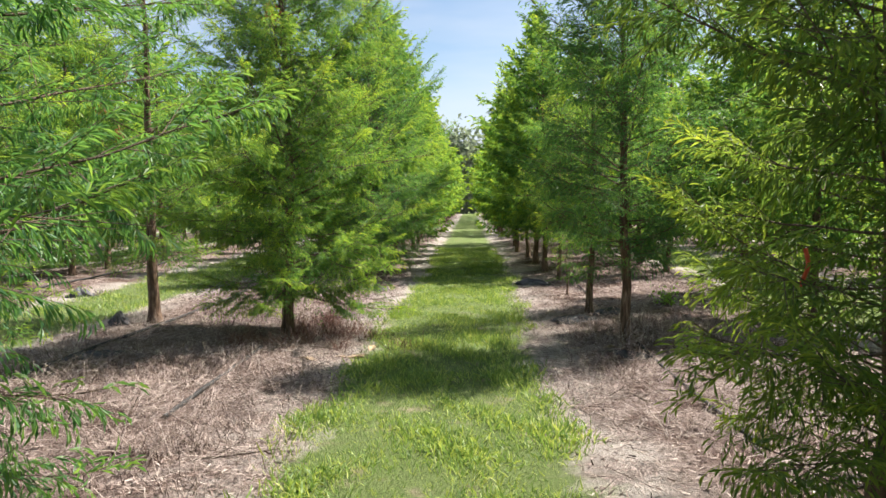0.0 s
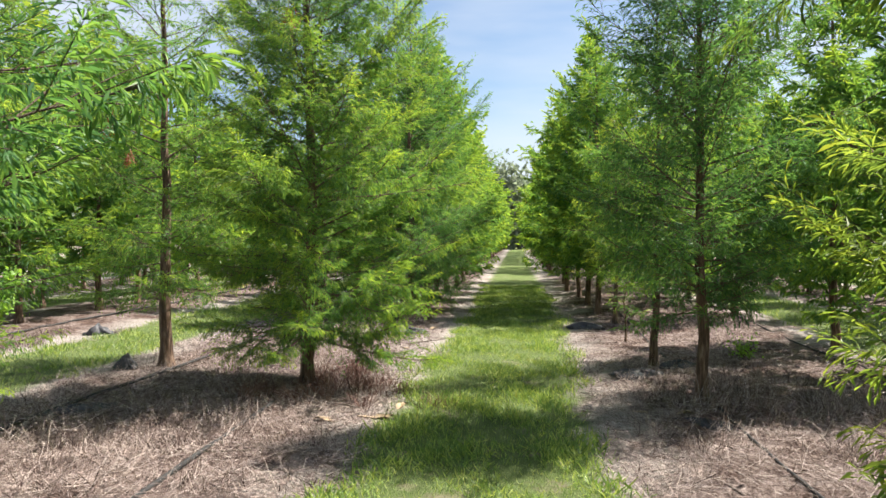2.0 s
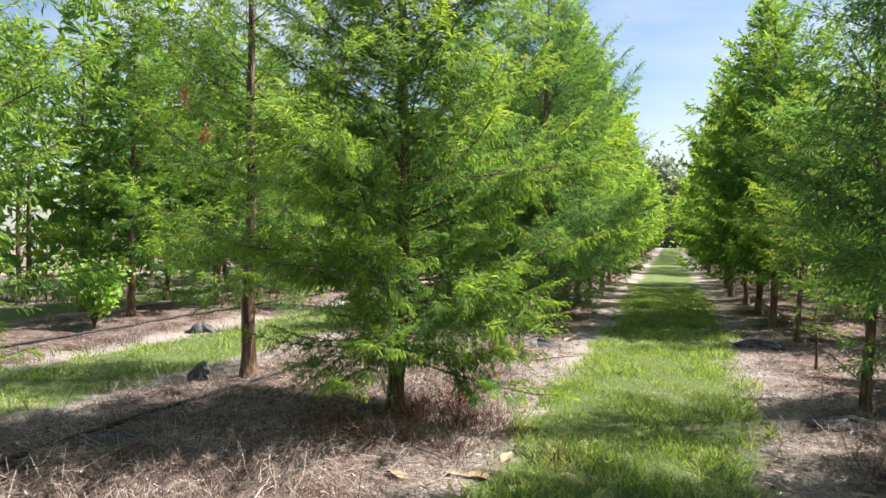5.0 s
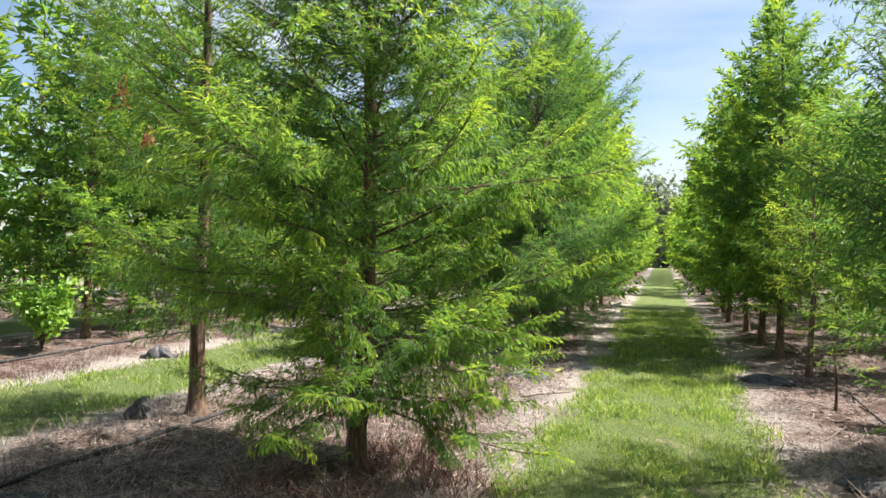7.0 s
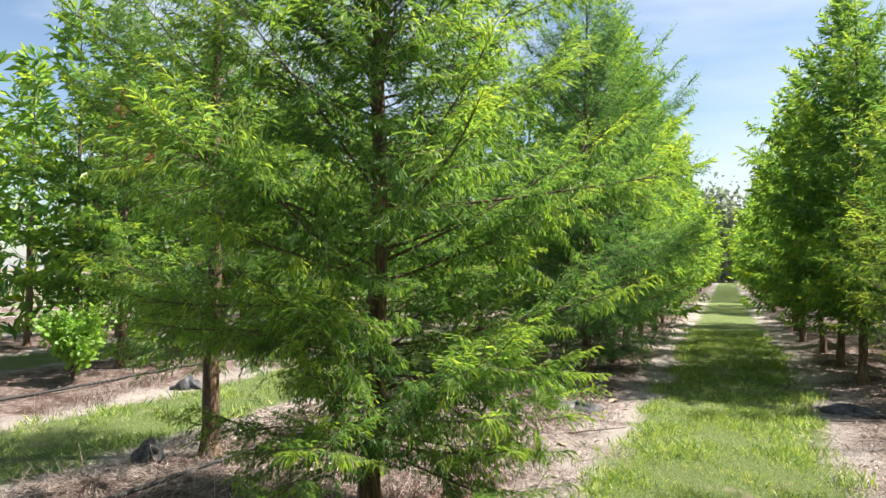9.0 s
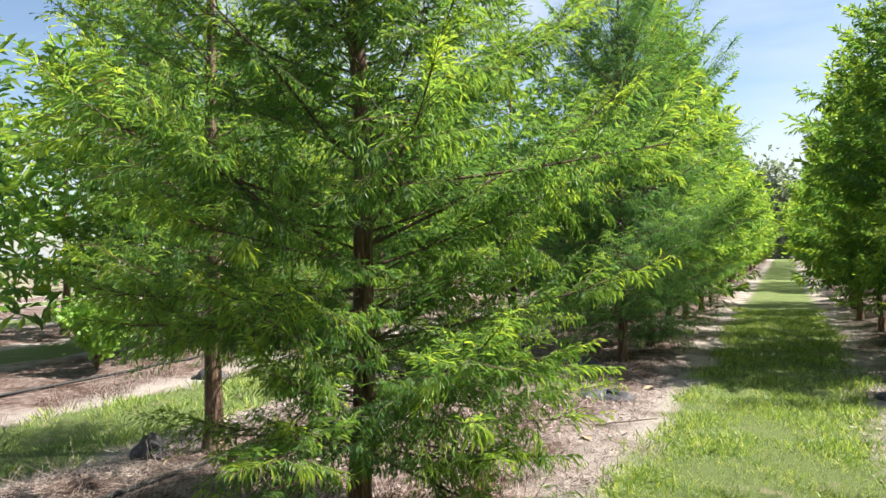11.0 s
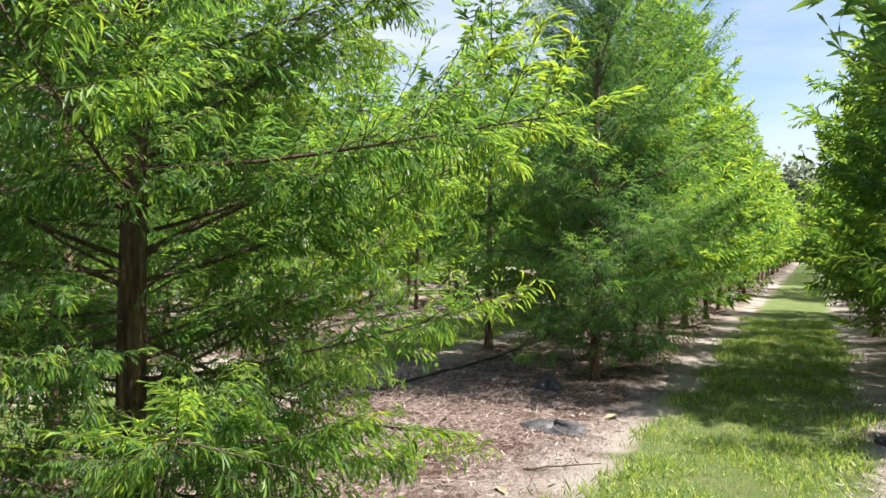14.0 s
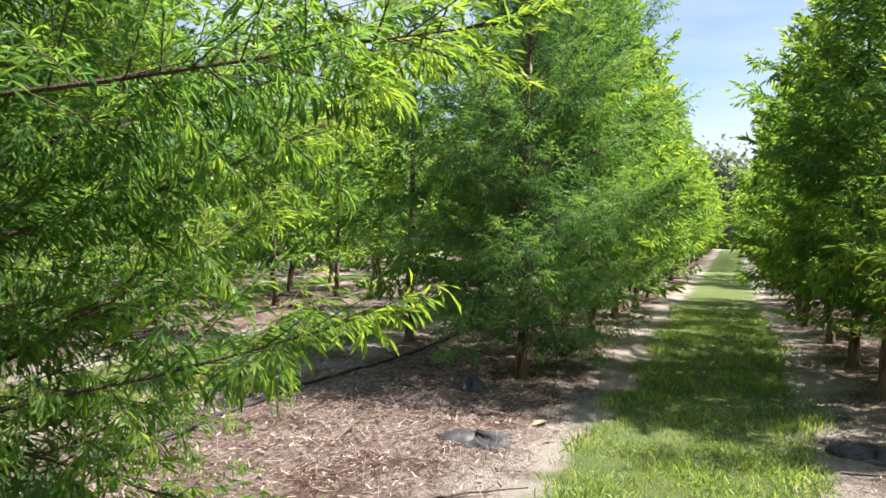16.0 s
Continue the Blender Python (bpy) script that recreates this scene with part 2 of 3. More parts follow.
def feather(pairs, wide):
    """A leaf spray of unit length along x that arches over and hangs: short needles on both sides of a rib."""
    x = np.linspace(0, 1, pairs + 1)
    drop = 0.55 * x ** 2.0
    rib = np.stack([x - 0.16 * x ** 3, 0.05 * np.sin(3.0 * x), -drop], -1)
    mid = (x[:-1] + x[1:]) / 2
    reach = wide * np.minimum(1.0, 0.6 + 2.0 * mid) * (1.0 - 0.6 * mid ** 3 if pairs < 3 else 1.12 - 0.8 * mid ** 1.6)
    tips = [np.stack([mid - 0.16 * mid ** 3 + 0.05 + 0.45 * reach, 0.05 * np.sin(3.0 * mid) + side * reach, -0.55 * mid ** 2.0 - 0.03], -1) for side in (1, -1)]
    verts = np.concatenate([rib, *tips])
    i = np.arange(pairs)
    faces = np.concatenate([np.stack([i, i + 1, pairs + 1 + i], -1), np.stack([i + 1, i, 2 * pairs + 1 + i], -1)])
    return verts, faces


def spread(template, at, ahead, up, size):
    """Many copies of a small template, each with its own place, direction and size."""
    tv, tf = template
    e1 = unit(ahead)
    e2 = unit(np.cross(up, e1))
    e3 = np.cross(e1, e2)
    v = at[:, None] + size[:, None, None] * (tv[None, :, 0:1] * e1[:, None] + tv[None, :, 1:2] * e2[:, None] + tv[None, :, 2:3] * e3[:, None])
    f = tf[None] + (np.arange(len(at)) * len(tv))[:, None, None]
    return v.reshape(-1, 3), f.reshape(-1, tf.shape[1])


# ---- cypress trees ----
def profile(u, full):
    """Crown radius, 0 to 1, by height in the crown, 0 at its foot."""
    return float(np.clip((0.70 + 1.5 * u) if u < 0.2 else (1 - ((u - 0.2) / 0.8) ** full) + 0.04, 0.05, 1.0))


def cypress(seed, height, foot, radius, limbs, gap, node, fan, pairs, leaf, thick=0.07, full=1.5, level=0, thin=0.0, wide=0.045, droop=0.0, lopsided=(0.0, 0.0), crowd=1.12, foliage=GREEN):
    """One young bald cypress at the origin. gap: metres between twigs on a limb; node: between fans of leaf sprays on a twig; fan: sprays in a fan; leaf: their length.
    level 0: every limb is a part with its twigs; level 1 and 2: limbs are joined, with coarser and coarser build."""
    rng = np.random.default_rng(seed)
    tree = new("cypress_tree")
    z = np.concatenate([[-0.12, 0.0, 0.05, 0.14, 0.3], np.linspace(0.6, height, (14, 9, 5)[level])])
    sway = np.cumsum(rng.normal(0, 0.014, (len(z), 2)), 0) * (z[:, None] > 0.4)
    r = thick * (1 - 0.93 * np.clip(z / height, 0, 1)) * (1 + 0.5 * np.exp(-np.clip(z, 0, 9) / 0.09))
    pile = Pile()
    pile.tube(np.stack([sway[:, 0], sway[:, 1], z], -1), r, (12, 8, 5)[level])
    part("trunk", pile.mesh("trunk", BARK, True), tree)
    joined = Pile()
    at, ahead, size, sky_side, young = [], [], [], [], []
    bends = (7, 4, 3)[level]
    s = np.linspace(0, 1, bends)
    for k in range(limbs):
        u = ((k + rng.uniform(0, 1)) / limbs) ** crowd
        z0 = foot + (height - foot) * u * 0.985
        az = k * 2.39996 + rng.normal(0, 0.35)
        # a few limbs run out past the rest, and break the outline; some are short shoots that fill the crown round the trunk
        lot = rng.uniform()
        reach = rng.uniform(1.0, 1.13) if lot < 0.1 else (rng.uniform(0.28, 0.6) if lot > 0.82 else rng.uniform(0.66, 0.98))
        long = radius * profile(u, full) * reach * (1 + lopsided[0] * math.cos(az - radians(lopsided[1])))
        if rng.uniform() < thin:
            continue
        vigour = rng.uniform(0.75, 1.25)
        rise = radians(5 + 48 * u ** 0.75 + rng.normal(0, 10))
        out = np.array((math.cos(az), math.sin(az), 0.0))
        side = np.array((-math.sin(az), math.cos(az), 0.0))
        sweep = rng.normal(0, 0.08) * long
        base = np.array((np.interp(z0, z, sway[:, 0]), np.interp(z0, z, sway[:, 1]), z0))
        path = base + np.outer(s * long * math.cos(rise), out) + np.outer(s ** 2 * sweep, side)
        path[:, 2] += s * long * math.sin(rise) + (0.12 * s ** 2 - (0.2 + droop) * s * max(0.0, 0.7 - u)) * long
        path += rng.normal(0, 0.01, path.shape) * s[:, None]
        wood = Pile() if level == 0 else joined
        r0 = 0.0028 + 0.0055 * long
        wood.tube(path, r0 * (1 - 0.82 * s), (5, 3, 3)[level])
        count = max(3, int(long / gap))
        tilt = rng.normal(0, 0.12)
        for q in range(count):
            t = 0.07 + 0.93 * ((q + rng.uniform(0, 1)) / count) ** 0.66
            p0 = np.array([np.interp(t, s, path[:, c]) for c in range(3)])
            i = min(bends - 2, int(t * (bends - 1)))
            tang = path[i + 1] - path[i]
            tang = tang / np.linalg.norm(tang)
            hand = 1 if q % 2 else -1
            angle = radians(rng.uniform(28, 68))
            way = tang * math.cos(angle) + side * hand * math.sin(angle) + np.array((0, 0, hand * tilt + rng.normal(0.08, 0.42)))
            way = way / np.linalg.norm(way)
            length = max(0.14, min(0.5, 0.34 * long * (1.5 - t))) * rng.uniform(0.7, 1.3)
            if t > 0.93:
                way, length = unit(tang + (0, 0, 0.2)), rng.uniform(0.18, 0.32)
            tip = p0 + way * length + np.array((0, 0, -0.06 * length))
            if level == 0:
                wood.tube(np.stack([p0, tip]), [0.0028, 0.001], 3)
            m = max(2, int(vigour * length / node * rng.choice((0.5, 0.95, 1.25, 1.5))))
            bigness = rng.uniform(0.8, 1.25)
            w = np.repeat(0.1 + 0.9 * (np.arange(m) + rng.uniform(0.2, 1, m)) / m, fan)
            n = m * fan
            flat = np.cross(way, (0, 0, 1.0))
            flat = flat / max(np.linalg.norm(flat), 1e-6)
            spray = np.tile(np.linspace(-1.0, 1.0, fan) if fan > 1 else np.array((0.0,)), m)
            if fan < 3:
                spray = np.where(np.arange(n) % 2, 1.0, -1.0) * 0.8
            opening = spray * rng.normal(1.0, 0.2, n) * (1.2 - 0.45 * w)
            nod = rng.normal(-0.2 + 0.45 * u - droop, 0.36) + (0.35 if t > 0.93 else 0.0)
            dirs = way * np.cos(opening)[:, None] + flat * np.sin(opening)[:, None]
            dirs[:, 2] += nod + np.repeat(rng.normal(0, 0.22, m), fan) + rng.normal(0, 0.12, n)
            at.append(p0 + (tip - p0) * w[:, None])
            ahead.append(dirs)
            size.append(leaf * bigness * rng.uniform(0.75, 1.2, n) * (1.15 - 0.45 * w))
            # rises from trunk to tip: leaf age, with the crown's inner shade painted in
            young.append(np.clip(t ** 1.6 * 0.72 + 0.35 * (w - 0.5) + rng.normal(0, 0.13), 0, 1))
            sky_side.append(np.array((0, 0, 0.9)) + rng.normal(0, 0.35, 3) + rng.normal(0, 0.35, (n, 3)))
        if level == 0:
            part("limb", wood.mesh("limb", TWIG), tree)
    if level:
        tagged(part("branchwork", joined.mesh("branchwork", TWIG), tree), kind="stuff")
    at, ahead, size = np.concatenate(at), unit(np.concatenate(ahead)), np.concatenate(size)
    up = unit(np.concatenate(sky_side))
    v, f = spread(feather(pairs, wide), at, ahead, up, size)
    crown = mesh_of("crown", v, f, foliage)
    age_lit = crown.attributes.new("young", "FLOAT", "POINT")
    age_lit.data.foreach_set("value", np.repeat(np.concatenate(young), len(v) // len(at)).astype(np.float32))
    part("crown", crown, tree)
    return tree


TREE_LABEL = "young bald cypress with feathery green foliage in a nursery row"


def stand(tree, x, y, turn=0.0, scale=1.0, label=TREE_LABEL, group="cypress trees in rows"):
    tree.location, tree.rotation_euler, tree.scale = (x, y, ground_z(x, y)), (0, 0, radians(turn)), (scale, scale, scale)
    return tagged(tree, label, "tree", group)


def lumps(x, y, cell, seed):
    """Smooth value noise, -1 to 1, with lumps of about that many metres."""
    grid = np.random.default_rng(seed).uniform(-1, 1, (64, 64))
    gx, gy = np.asarray(x, float) / cell, np.asarray(y, float) / cell
    i, j = np.floor(gx).astype(int), np.floor(gy).astype(int)
    fx, fy = gx - i, gy - j
    fx, fy = fx * fx * (3 - 2 * fx), fy * fy * (3 - 2 * fy)
    a, b, c, d = grid[i % 64, j % 64], grid[(i + 1) % 64, j % 64], grid[i % 64, (j + 1) % 64], grid[(i + 1) % 64, (j + 1) % 64]
    return (a * (1 - fx) + b * fx) * (1 - fy) + (c * (1 - fx) + d * fx) * fy


def ground_z(x, y):
    """Height of the ground: low beds with lumps of straw, and flatter lanes between them."""
    d = np.abs((np.asarray(x) - bend(y) - LANE_X + LANE_STEP / 2) % LANE_STEP - LANE_STEP / 2)
    bed = np.clip((d - 0.8) / 0.7, 0, 1)
    rough = 0.034 * lumps(x, y, 0.9, 1) + 0.034 * lumps(x, y, 0.42, 2) + 0.02 * lumps(x, y, 0.21, 3)
    return 0.05 * np.clip((d - 0.8) / 1.4, 0, 1) + (0.2 + 0.8 * bed) * rough + 0.015 * np.sin(0.7 * np.asarray(y) + 0.5 * np.asarray(x)) - 0.03


# ---- ground ----
def build_ground():
    xs = np.concatenate([[-3000, -400, -100, -40], np.arange(-16, -9, 0.4), np.arange(-9, 6.001, 0.1), np.arange(6.3, 16, 0.4), [40, 100, 400, 3000]])
    ys = np.concatenate([[-3000, -300, -40], np.arange(-6, 2, 0.4), np.arange(2, 22.001, 0.1), np.arange(22.3, 34, 0.3), [40, 50, 60, 80, 100, 160, 400, 3000]])
    gx, gy = np.meshgrid(xs, ys)
    gz = ground_z(gx, gy)
    nx = len(xs)
    i, j = np.meshgrid(np.arange(len(ys) - 1), np.arange(nx - 1), indexing="ij")
    a = (i * nx + j).ravel()
    ob = new("ground", mesh_of("ground", np.stack([gx.ravel(), gy.ravel(), gz.ravel()], -1), np.stack([a, a + 1, a + nx + 1, a + nx], -1), GROUND, True))
    tagged(ob, "nursery ground with straw-mulched beds and mown grass lanes", "ground", kind="structure")


build_ground()

# near trees, each of its own build
stand(cypress(11, 6.3, 0.50, 1.68, 202, 0.054, 0.053, 5, 2, 0.104, 0.072, wide=0.043, droop=0.11, lopsided=(0.12, -20), crowd=1.25), -2.15, 9.07, label="full bald cypress with bright feathery foliage beside the lane")
stand(cypress(12, 5.5, 0.80, 1.32, 158, 0.054, 0.056, 3, 2, 0.125, 0.056, 1.9, thin=0.03, wide=0.044, foliage=SHADED_GREEN), 1.73, 8.25, label="dark-trunked bald cypress in half shade beside the lane")
stand(cypress(13, 6.0, 0.72, 1.66, 116, 0.058, 0.058, 5, 2, 0.110, 0.068, droop=0.1, wide=0.046, foliage=SHADED_GREEN), -2.3, 2.45, label="bald cypress with drooping feathery sprays beside the lane")
stand(cypress(14, 6.2, 0.45, 1.38, 122, 0.056, 0.060, 3, 2, 0.13, 0.064, 1.9, thin=0.05, wide=0.044, droop=0.08, crowd=1.3, foliage=BACKLIT_OLIVE), 1.74, 3.2, label="backlit olive-green bald cypress with long thin limbs")
stand(cypress(15, 6.2, 0.8, 1.52, 104, 0.056, 0.060, 3, 2, 0.13, 0.080, 1.8, thin=0.08, wide=0.044), -4.34, 10.44, label="airy bald cypress with gaps of sky in its crown")
stand(cypress(16, 6.3, 0.42, 1.95, 172, 0.058, 0.060, 3, 2, 0.128, 0.066, wide=0.046, droop=0.12, crowd=1.25, foliage=SHADED_GREEN), -1.98, 16.2, label="full bald cypress with layered limbs beside the lane")
stand(cypress(17, 6.3, 0.42, 1.80, 112, 0.058, 0.064, 3, 2, 0.14, 0.072, wide=0.045, droop=0.12), -4.45, 6.05, label="sunlit bald cypress in the second row")
stand(cypress(18, 4.7, 0.80, 1.12, 78, 0.056, 0.060, 3, 2, 0.12, 0.048, thin=0.05, wide=0.044), 1.70, 10.42, label="slender young bald cypress with a black bag at its foot")
stand(cypress(19, 3.6, 0.62, 0.92, 38, 0.058, 0.062, 3, 2, 0.125, 0.042, thin=0.04, wide=0.048, foliage=SUNLIT_GREEN), 1.86, 14.95, label="yellow-green bald cypress with low limbs in the sun")
MID = [cypress(20 + k, 6.2, 0.80, 1.72, 104, 0.066, 0.070, 3, 1, 0.14, 0.068, level=1, wide=0.072) for k in range(3)]
LOW = [cypress(30 + k, 6.2, 0.85, 1.72, 68, 0.108, 0.122, 3, 1, 0.22, 0.068, level=2, wide=0.095) for k in range(3)]
FARTREE = [cypress(40 + k, 6.2, 0.95, 1.70, 40, 0.19, 0.19, 2, 1, 0.36, 0.068, level=2, wide=0.13) for k in range(2)]
STOCKS = {"mid": MID, "low": LOW, "far": FARTREE}
rng = np.random.default_rng(5)
used = {"mid": 0, "low": 0, "far": 0}
planted = [(-2.15, 9.07), (1.73, 8.25), (-2.3, 2.45), (1.74, 3.2), (-4.34, 10.44), (-1.98, 16.2), (-4.45, 6.05), (1.70, 10.42), (1.86, 14.95)]


def plant(x, y, kind, scale=None):
    stock = STOCKS[kind]
    k = used[kind]
    used[kind] += 1
    s = scale or rng.uniform(0.86, 1.1)
    turn = rng.uniform(0, 360)
    tree = stock[k] if k < len(stock) else copy_thing(stock[k % len(stock)], Matrix.Identity(4))
    stand(tree, x, y, turn, s)
    planted.append((x, y))


for x, y, s in ((1.78, 16.85, 0.95), (1.78, 18.9, 1.0), (-1.84, 18.05, 1.0), (4.31, 9.47, 0.9), (4.4, 11.9, 0.9), (-9.0, 14.4, 1.0), (-8.75, 16.7, 1.05)):
    plant(x, y, "mid", s)
for x, y, s in ((1.79, 21.2, 0.95), (-1.85, 20.3, 1.02), (-4.3, 18.4, 1.0), (4.26, 16.1, 0.9), (4.27, 18.6, 0.95), (-8.7, 18.3, 1.0)):
    plant(x, y, "low", s)
# the rest of the plantation, row by row
# rows that start below y = 0 are unseen, added to shape the light
for row, lo, hi in ((1.48, 23.2, 92), (-2.15, 22.6, 92), (4.2, 20.8, 60), (-4.25, 20.9, 60), (7.55, 2, 44), (9.9, 6, 30), (-8.7, 20.8, 50), (-11.0, 10, 44), (-13.8, 14, 46), (-16, 16, 46), (1.9, -5, -1), (-2.1, -5, -1), (4.2, -4, 4.6)):
    y = lo + rng.uniform(0, 0.5)
    while y < hi:
        if not any(abs(px - row - bend(y)) < 1.2 and abs(py - y) < 1.9 for px, py in planted) and rng.uniform() > 0.05:
            plant(row + float(bend(y)) + rng.normal(0, 0.08), y, "low" if y < (38 if abs(row) < 3 else 27) and abs(row) < 9 else "far")
        y += 2.52 * rng.uniform(0.94, 1.06)


# far woods
def woods():
    g = np.random.default_rng(8)
    at, size = [], []
    for k in range(64):
        a = (k + g.uniform(-0.5, 0.5)) / 32 - 1
        cx, cy, h = 70 * a * abs(a) ** 0.5, 103 + g.uniform(-3, 8), g.uniform(8.5, 13.5)
        n = int(900 * (1 - 0.75 * abs(a)))
        p = unit(g.normal(0, 1, (n, 3))) * g.uniform(0.25, 1.0, (n, 1)) ** 0.5 * (2.8, 2.2, h * 0.52)
        p *= 1 + 0.25 * np.sin(3.0 * p[:, :1] + k) * np.sin(1.7 * p[:, 2:] + k)
        at.append(p + (cx, cy, h * 0.5))
        size.append(g.uniform(0.4, 0.9, n))
    at, size = np.concatenate(at), np.concatenate(size)
    at[:, 2] = np.maximum(at[:, 2], 0.3)
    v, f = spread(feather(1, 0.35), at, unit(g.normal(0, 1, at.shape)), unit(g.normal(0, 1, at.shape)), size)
    tagged(new("far_woods", mesh_of("far_woods", v, f, HAZY)), "woods beyond the end of the lane, pale grey-green with painted haze", "woods", kind="stuff")


woods()


# grass in the lanes
def blades(count, y0, y1, power, high, seed, label, lane_x):
    g = np.random.default_rng(seed)
    x = lane_x + g.uniform(-1.25, 1.25, count)
    y = y0 + (y1 - y0) * g.uniform(0, 1, count) ** power
    off = np.abs(x - lane_x) + 0.16 * np.sin(2.1 * y + 3 * np.sign(x - lane_x)) * np.sin(0.9 * y) + g.normal(0, 0.07, count)
    tuft = 0.5 + 0.5 * np.sin(4.1 * x + 1.2 * np.sin(2.3 * y)) * np.sin(3.7 * y + 1.5 * np.sin(2.9 * x))
    ok = (off < 0.9) & (g.uniform(0, 1, count) < 0.22 + 0.78 * tuft ** 1.5)
    x, y, tuft, off = x[ok], y[ok], tuft[ok], off[ok]
    x = x + bend(y)
    at = np.stack([x, y, ground_z(x, y) - 0.004], -1)
    way = unit(np.stack([g.normal(0, 0.5, len(x)), g.normal(0, 0.5, len(x)), np.full(len(x), 0.75)], -1))
    blade = np.array([(0, -0.055, 0), (0, 0.055, 0), (0.6, 0.045, -0.07), (0.6, -0.045, -0.07), (1.0, 0, -0.34)])
    tris = np.array([(0, 1, 2), (0, 2, 3), (3, 2, 4)])
    size = high * (0.5 + 0.85 * tuft + 0.3 * np.clip((off - 0.55) / 0.3, 0, 1)) * g.uniform(0.55, 1.35, len(x))
    v, f = spread((blade, tris), at, way, unit(g.normal(0, 1, at.shape)), size)
    tagged(new("grass", mesh_of("grass", v, f, BLADE)), label, "grass", kind="stuff")


blades(150000, 2.5, 26, 1.2, 0.062, 41, "mown green grass lane with ragged edges", LANE_X)
blades(42000, 6.0, 28, 1.1, 0.07, 42, "mown green grass of the neighbouring lane", LANE_X - LANE_STEP)
blades(16000, 8.0, 34, 1.1, 0.08, 43, "mown green grass of the neighbouring lane", LANE_X + LANE_STEP)


# straw litter on the beds
def litter(count, x0, x1, y0, y1, seed, short, long, wide, label):
    g = np.random.default_rng(seed)
    x, y = g.uniform(x0, x1, count * 2), y0 + (y1 - y0) * g.uniform(0, 1, count * 2) ** 1.35
    heap = 0.5 + 0.5 * lumps(x, y, 0.42, 2)
    ok = g.uniform(0, 1, count * 2) < 0.25 + 0.6 * heap
    x, y = x[ok][:count], y[ok][:count]
    n = len(x)
    at = np.stack([x, y, ground_z(x, y) + 0.004], -1)
    way = unit(np.stack([g.normal(0, 1, n), g.normal(0, 1, n), np.abs(g.normal(0, 0.3, n))], -1))
    strip = (np.array([(0, -wide, 0), (0, wide, 0), (1, 0.6 * wide, -0.06), (1, -0.6 * wide, -0.06)]), np.array([(0, 1, 2), (0, 2, 3)]))
    v, f = spread(strip, at, way, unit(np.array((0, 0, 1.0)) + g.normal(0, 0.4, at.shape)), g.uniform(short, long, n))
    tagged(new("straw_litter", mesh_of("straw_litter", v, f, STRAW)), label, "mulch", kind="stuff")


litter(30000, -5.0, -1.1, 2.5, 20, 51, 0.05, 0.17, 0.013, "long dry straw lying over the bed")
litter(18000, 0.7, 4.6, 2.5, 20, 52, 0.05, 0.17, 0.013, "long dry straw lying over the bed")
litter(24000, -4.9, -1.2, 4.6, 11.0, 55, 0.10, 0.30, 0.0065, "long pale straw tangled over the bed")
litter(9000, 0.8, 2.6, 5.0, 11.0, 56, 0.10, 0.28, 0.0065, "long pale straw tangled over the bed")
litter(34000, -5.0, -1.1, 2.5, 17, 53, 0.015, 0.055, 0.11, "small dark chips and broken straw on the bed")
litter(20000, 0.65, 4.2, 2.5, 17, 54, 0.015, 0.055, 0.11, "small dark chips and broken straw on the bed")


# ---- things on the beds ----
def hose(x, y0, y1, seed, lift=0.03, thick=0.019):
    g = np.random.default_rng(seed)
    y = np.arange(y0, y1, 0.3)
    dx = np.cumsum(g.normal(0, 0.003, len(y)))
    px = x + dx - dx.mean() + bend(y)
    level = np.mean([ground_z(px, y + d) for d in np.arange(-1.2, 1.3, 0.3)], 0)
    level = np.maximum(level, ground_z(px, y) - 0.01)
    pile = Pile()
    pile.tube(np.stack([px, y, level + lift + 0.006 * np.sin(1.3 * y + seed)], -1), np.full(len(y), thick), 8)
    tagged(new("irrigation_hose", pile.mesh("irrigation_hose", HOSE, True)), "black plastic drip hose lying along a tree row", "hose", "drip hoses")


hose(-4.05, 2.0, 30, 1)
hose(-2.22, 5.4, 8.3, 2, 0.016)
hose(1.8, 4.6, 8.2, 3, 0.012, 0.013)
hose(1.85, 8.5, 24, 4, 0.002, 0.01)
hose(-8.35, 8.0, 26, 5)
hose(4.0, 8.0, 26, 6, 0.006, 0.012)


def grow_bag(x, y, long, wide, high, turn, seed, label):
    """A crumpled, collapsed fabric pot."""
    g = np.random.default_rng(seed)
    a, h = np.meshgrid(np.linspace(0, 2 * np.pi, 40, endpoint=False), np.linspace(0, 1, 14))
    ph = g.uniform(0, 6, 6)
    wrinkle = 1 + 0.16 * np.sin(3 * a + ph[0]) + 0.09 * np.sin(7 * a + ph[1] + 5 * h) + 0.06 * np.sin(13 * a + ph[2] - 9 * h)
    rad = np.sqrt(np.clip(1 - h ** 1.6, 0, 1)) * wrinkle
    px, py = rad * np.cos(a) * long / 2, rad * np.sin(a) * wide / 2
    pz = h * high * (0.75 + 0.3 * np.sin(2 * a + ph[3]) + 0.16 * np.sin(5 * a + ph[4])) + 0.012 * np.sin(11 * a + 7 * h + ph[5])
    n = 40
    i, j = np.meshgrid(np.arange(13), np.arange(n), indexing="ij")
    k = (j + 1) % n
    f = np.stack([i * n + j, i * n + k, (i + 1) * n + k, (i + 1) * n + j], -1).reshape(-1, 4)
    pz[0] = -0.02
    ob = new("grow_bag", mesh_of("grow_bag", np.stack([px, py, pz], -1).reshape(-1, 3), f, BAG, True))
    ob.matrix_basis = pose(x, y, float(ground_z(x, y)), 0, 0, turn)
    tagged(ob, label, "plant pot", "discarded grow bags")


grow_bag(-4.66, 10.05, 0.27, 0.24, 0.17, 20, 1, "crumpled black fabric grow bag lying on straw")
